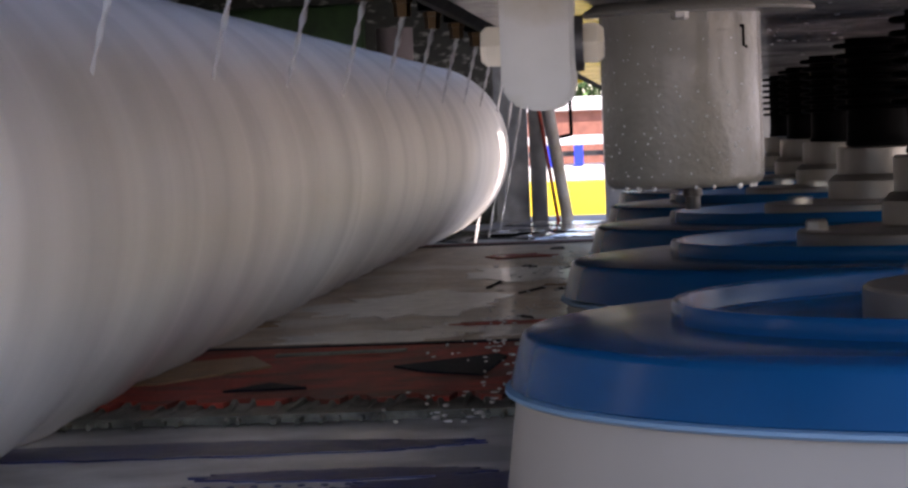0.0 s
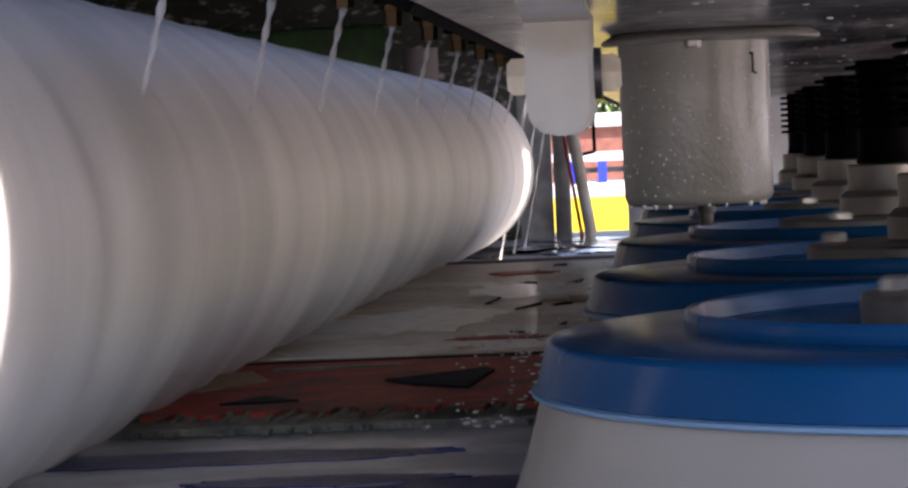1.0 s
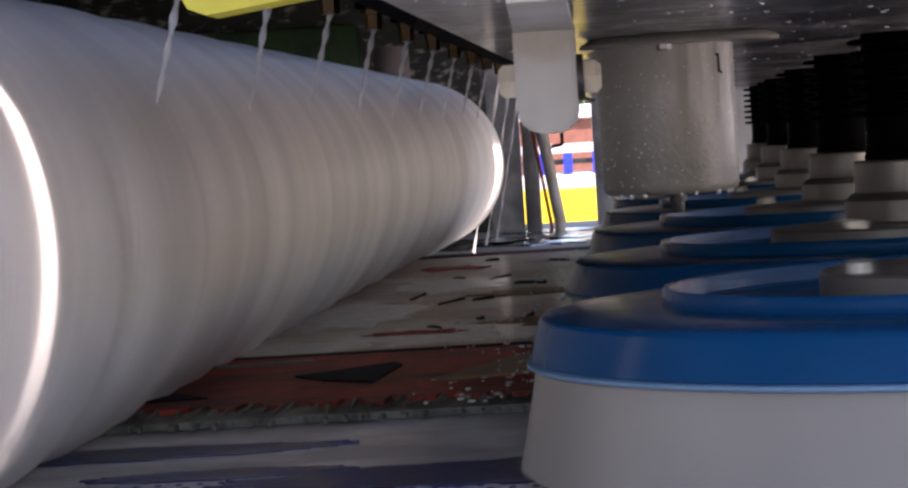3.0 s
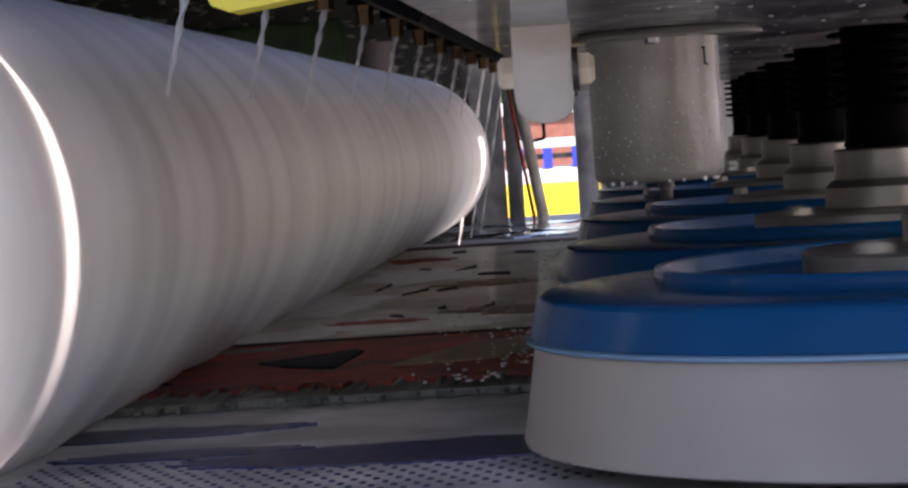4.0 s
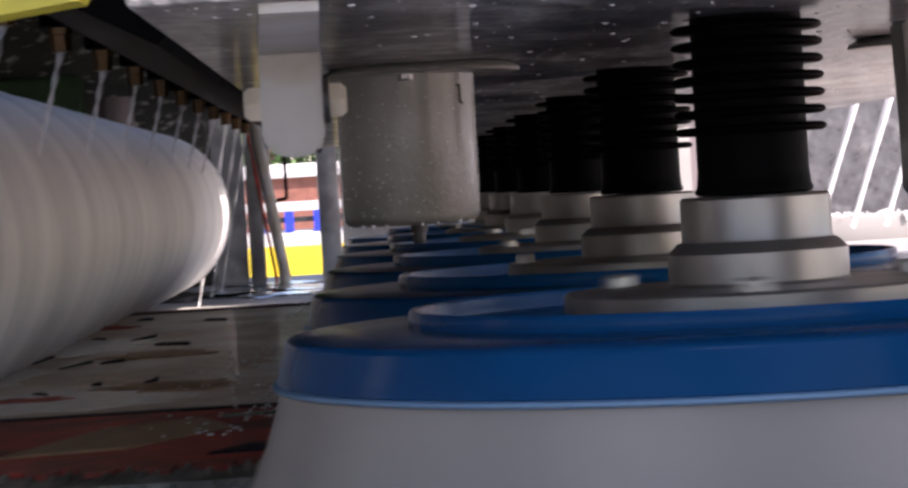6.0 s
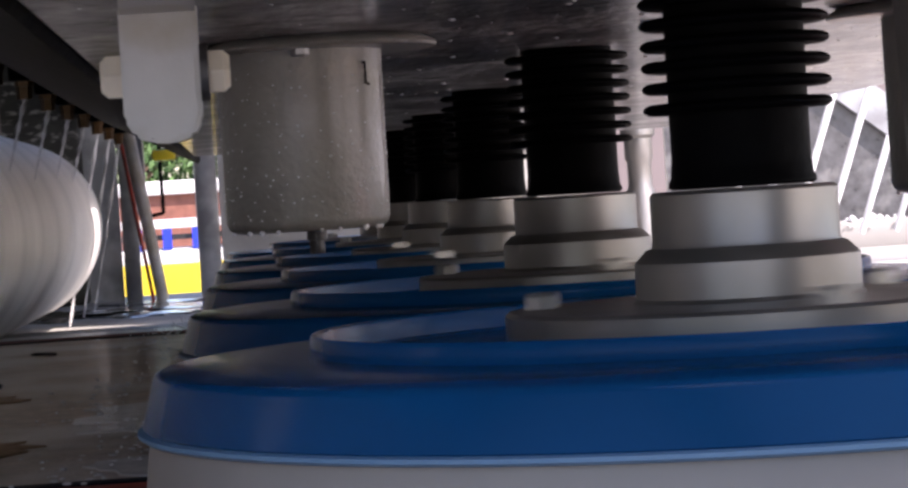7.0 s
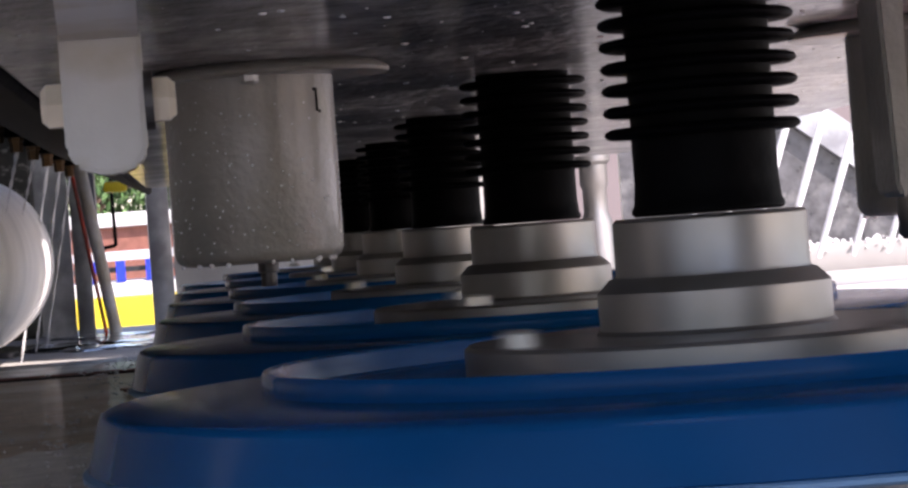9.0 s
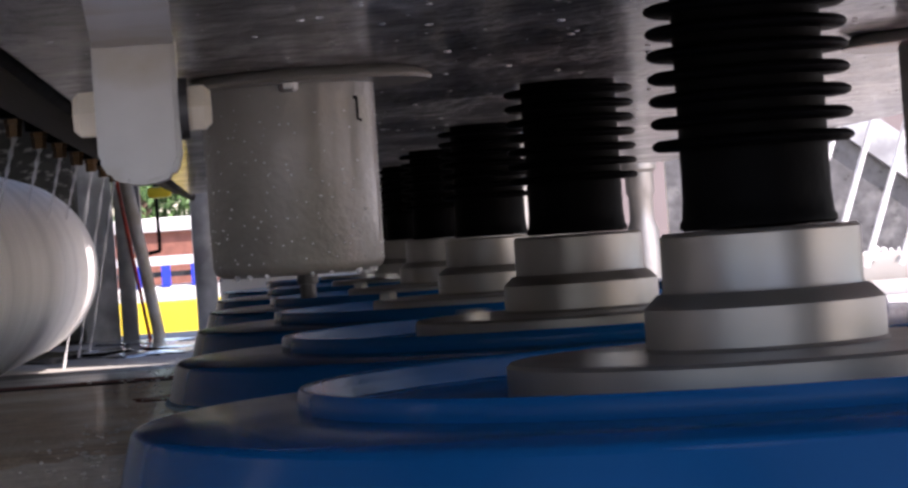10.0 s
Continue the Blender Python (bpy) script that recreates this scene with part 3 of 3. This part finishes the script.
outline = [(-0.2965, 0.229), (-0.2945, 0.2137), (-0.2895, 0.2035), (-0.2835, 0.2010), (-0.2430, 0.2062), (-0.2410, 0.2095), (-0.2410, 0.255), (-0.2965, 0.255)]
front = [bm.verts.new((x, -0.215, z)) for x, z in outline]
back = [bm.verts.new((x, -0.190, z)) for x, z in outline]
bm.faces.new(front)
bm.faces.new(back[::-1])
for k in range(len(outline)):
    j = (k + 1) % len(outline)
    bm.faces.new((front[k], back[k], back[j], front[j]))
part("plate", bm, GUARD, guard, smooth=False)
# Upright added above the view to cut the top of the roller's sun patch.
part("arm", box(-0.2965, -0.215, 0.257, -0.280, -0.185, 0.60, 0.002), GUARD, guard, "unseen yellow upright, added to shade the roller's upper side")

# ---- right-hand side ----
tagged(copy_thing(housing, pose(0.146, 0.255, 0, 0, 0, 180)), "grey cast cylinder under the plate on the sunny side", "housing")
side_bracket = thing("hanging_bracket", "grey speckled steel bracket with a black bolt under the plate", "bracket")
bm = bmesh.new()
outline = [(0.0830, PLATE_Z), (0.0855, 0.134), (0.0872, 0.1300), (0.0900, 0.1300), (0.0912, 0.133), (0.0925, PLATE_Z)]
front = [bm.verts.new((x, 0.095, z)) for x, z in outline]
back = [bm.verts.new((x, 0.125, z)) for x, z in outline]
bm.faces.new(front)
bm.faces.new(back[::-1])
for k in range(6):
    bm.faces.new((front[k], back[k], back[(k + 1) % 6], front[(k + 1) % 6]))
bmesh.ops.bevel(bm, geom=[e for e in bm.edges], offset=0.0012, segments=2, affect="EDGES")
part("bar", bm, CREAM, side_bracket)
part("washer", rod((0.0916, 0.110, 0.150), (0.0940, 0.110, 0.150), 0.0125, n=24), DARK, side_bracket)
part("bolt", bolt_head(0.0940, 0.1010, 0.1040, 0.110, 0.150, 0.0098), DARK, side_bracket, "black bolt head", smooth=False)
part("stem", lathe([(0.0060, 0.0), (0.0075, 0.002), (0.0075, 0.020), (0.0060, 0.023)], 20, x=0.0965, y=0.110, z=0.115), STEEL, side_bracket, "short grey pin")
pipe_right = thing("water_pipe", "pale water pipe with brass nozzles at the sunny side", "pipe")
part("tube", rod((0.60, 3.20, 0.368), (1.60, 3.20, 0.383), 0.012, n=20), WHITE, pipe_right)
for k in range(9):
    x = 0.665 + 0.055 * k
    part("nozzle", lathe([(0.0050, 0.0), (0.0085, 0.0), (0.0088, 0.0125), (0.0100, 0.0140), (0.0100, 0.0250)], 6, x=x, y=3.20, z=0.335), BRASS, pipe_right, smooth=False)
    JETS.append(make_jet(x, 3.20, 0.335, -0.100, 0.03, 0.300, 6.0))
for x in (1.00, 1.55):
    part("stand", box(x, 3.19, -0.016, x + 0.02, 3.21, 0.362, 0.002), DARK, pipe_right)
trough = thing("trough", "wet concrete trough edge in the sun with foam", "trough")
part("edge", box(0.56, 4.20, -0.02, 1.90, 4.30, 0.036, 0.008), CONCRETE, trough)
bm = bmesh.new()
fr = random.Random(7)
for k in range(520):
    u = fr.random()
    bmesh.ops.create_icosphere(bm, subdivisions=1, radius=0.002 + 0.007 * fr.random() ** 3, matrix=Matrix.Translation((0.58 + 1.30 * u, 4.20 + fr.uniform(-0.006, 0.09), 0.036 + fr.uniform(-0.014, 0.005))))
foam = part("foam", bm, FOAM, trough, "white splashing foam")
tagged(foam, kind="stuff")
bm = bmesh.new()
outline = [(0.66, -0.02), (0.66, 0.555), (0.93, 0.345), (1.08, 0.228), (1.33, 0.035), (1.33, -0.02)]
front = [bm.verts.new((x, 4.35, z)) for x, z in outline]
back = [bm.verts.new((x, 4.365, z)) for x, z in outline]
bm.faces.new(front)
bm.faces.new(back[::-1])
for k in range(len(outline)):
    j = (k + 1) % len(outline)
    bm.faces.new((front[k], back[k], back[j], front[j]))
sheet = thing("splash_guard", "dark wet splash sheet with a sloping top edge", "splash guard")
part("sheet", bm, WETSHEET, sheet, smooth=False)
for (xa, za), (xb, zb) in zip(outline[1:4], outline[2:5]):
    bm = bmesh.new()
    ends = [[bm.verts.new((x, y, z + dz)) for y, dz in ((4.330, 0.0), (4.348, 0.0), (4.348, 0.085), (4.330, 0.085))] for x, z in ((xa, za - 0.010), (xb, zb - 0.010))]
    bm.faces.new(ends[0])
    bm.faces.new(ends[1][::-1])
    for k in range(4):
        bm.faces.new((ends[0][k], ends[1][k], ends[1][(k + 1) % 4], ends[0][(k + 1) % 4]))
    part("hem", bm, GALV, sheet, "pale grey sloping beam", smooth=False)
for xx in (0.72, 1.00):
    part("stiffener", box(xx, 4.366, -0.02, xx + 0.03, 4.386, 0.20, 0.002), DARK, sheet)
tagged(part("blue_post", box(1.165, 4.90, -0.80, 1.195, 4.92, 0.310, 0.002), BLUEPOST), "slim bright blue post beyond the splash sheet", "post")
post = tagged(part("spindle_post", lathe([(0.024, 0.0), (0.024, 0.14), (0.018, 0.155), (0.018, 0.19), (0.021, 0.195), (0.021, 0.225), (0.026, 0.23), (0.026, 0.265), (0.022, 0.27)], 32, x=0.415, y=3.05, z=-0.024), STEEL), "stepped metal spindle beside the end panel", "spindle")
structure("wall_outside", box(0.70, 9.0, -0.80, 8.0, 9.2, 2.6), PINK, "sunlit pale pink yard wall")


# ---- yard ----
def slab(name, label, category, mat, *b, bevel=0.01):
    return tagged(part(name, box(*b, bevel), mat), label, category)


slab("yellow_wall", "long low yellow wall in the yard", "wall", YELLOW, -3.0, 12.0, -0.80, 0.4, 12.3, -0.110)
tank = thing("white_tank", "white tank with blue posts behind the yellow wall", "tank")
part("shell", box(-3.0, 14.0, -0.80, 0.6, 14.8, -0.062, 0.02), WHITE, tank)
part("rail", box(-3.0, 14.05, -0.010, 0.6, 14.09, 0.020), DARK, tank)
part("deck", box(-3.0, 14.1, 0.055, 0.6, 14.7, 0.105), WHITE, tank)
for k in range(12):
    part("post", box(-1.670 + 0.165 * k, 14.0, -0.064, -1.620 + 0.165 * k, 14.04, 0.055), BLUEPOST, tank, "bright blue post")
shed = thing("outbuilding", "brown brick outbuilding with white bands", "building")
part("wall", box(-4.0, 18.0, -0.80, 1.5, 21.0, 0.270), BRICK, shed)
part("fascia", box(-4.05, 17.95, 0.272, 1.55, 21.05, 0.370, 0.01), WHITE, shed, "white fascia board")


def make_tree(x, y, seed, h=2.6):
    t = thing("tree", "leafy green tree behind the outbuilding", "tree", pose(x, y, -0.8), group="yard trees")
    r = random.Random(seed)
    bm = rod((0, 0, 0), (0.05, 0, h * 0.55), 0.09, 0.05, 10)
    tips = []
    for k in range(7):
        a, up = r.uniform(0, 6.28), r.uniform(0.35, 0.6) * h
        tip = (0.7 * math.cos(a), 0.7 * math.sin(a), up + r.uniform(0.3, 0.7))
        rod((0.03, 0, up * 0.8), tip, 0.035, 0.012, 7, bm)
        tips.append(Vector(tip))
    part("trunk", bm, BARK, t)
    verts, faces = [], []
    for k in range(2600):
        c = r.choice(tips) + Vector((r.gauss(0, 0.32), r.gauss(0, 0.32), r.gauss(0, 0.26)))
        e = Euler((r.uniform(0, 6), r.uniform(0, 6), r.uniform(0, 6)))
        i = len(verts)
        for p in ((-0.03, 0, 0), (0, -0.018, 0.006), (0.035, 0, 0), (0, 0.018, 0.006)):
            q = Vector(p)
            q.rotate(e)
            verts.append(c + q * 1.4)
        faces.append((i, i + 1, i + 2, i + 3))
    me = bpy.data.meshes.new("crown")
    me.from_pydata(verts, [], faces)
    me.materials.append(LEAF)
    crown = new("crown", me)
    crown.parent = t
    return t


for k, (x, y) in enumerate(((-2.6, 22.5), (-1.2, 22.2), (0.0, 22.8), (-1.9, 23.5))):
    make_tree(x, y, k)

# far side of the roller: an unseen dark wall added against side light, and a speckled wet rug with a green one before
# it on the end sheet
structure("wall_left", box(-1.38, -0.9, -0.02, -1.342, 4.1, 0.798), DARK, "unseen dark wall beyond the roller, added to close off side light")
tagged(part("hanging_rug", box(-1.33, 4.050, -0.024, -0.47, 4.118, 0.79, 0.01), SPECKLE), "dark wet rug with pale speckles hung on the end sheet", "rug")
tagged(part("hanging_rug", box(-1.25, 3.985, -0.024, -0.70, 4.048, 0.395, 0.012), GREEN), "dark green wet rug hung lower down", "rug")
tagged(part("rolled_rug", rod((-0.585, 3.45, -0.032), (-0.585, 3.45, 0.325), 0.030, n=28), PINK), "pale pink rolled rug standing by the rail", "rug")


def motions():
    def spin(ob, base, axis, rate, start=0.0):
        step = 0.1
        rows = []
        for i in range(101):
            ang = start + rate * i * step
            turn = {"z": (0, 0, ang), "y": (0, ang, 0)}[axis]
            rows.append((i * step, base @ pose(0, 0, 0, *turn)))
        walk(ob, rows)

    for k, d in enumerate(DISCS):
        spin(d, pose(0, PITCH * k, 0), "z", -620 if k % 2 else 620, 37 * k)
    spin(roller, pose(ROLLER_X, 0, ROLLER_Z), "y", 560)
    drift = ((0, 0.255), (1, 0.24), (2.5, 0.18), (4, 0.155), (5, 0.135), (5.5, 0.06), (6, -0.06), (7.5, -0.34), (8.2, -0.38), (10, -0.36))
    walk(carpet, [(t, pose(-0.0226 * t, 0.87 * dy - 0.13, 0)) for t, dy in drift])
    walk(belt, [(t, pose(-0.0226 * t, 0.87 * max(dy, -0.06) - 0.13, 0)) for t, dy in drift])
    for j in JETS:
        spin(j, j.matrix_basis.copy(), "z", 800)


motions()
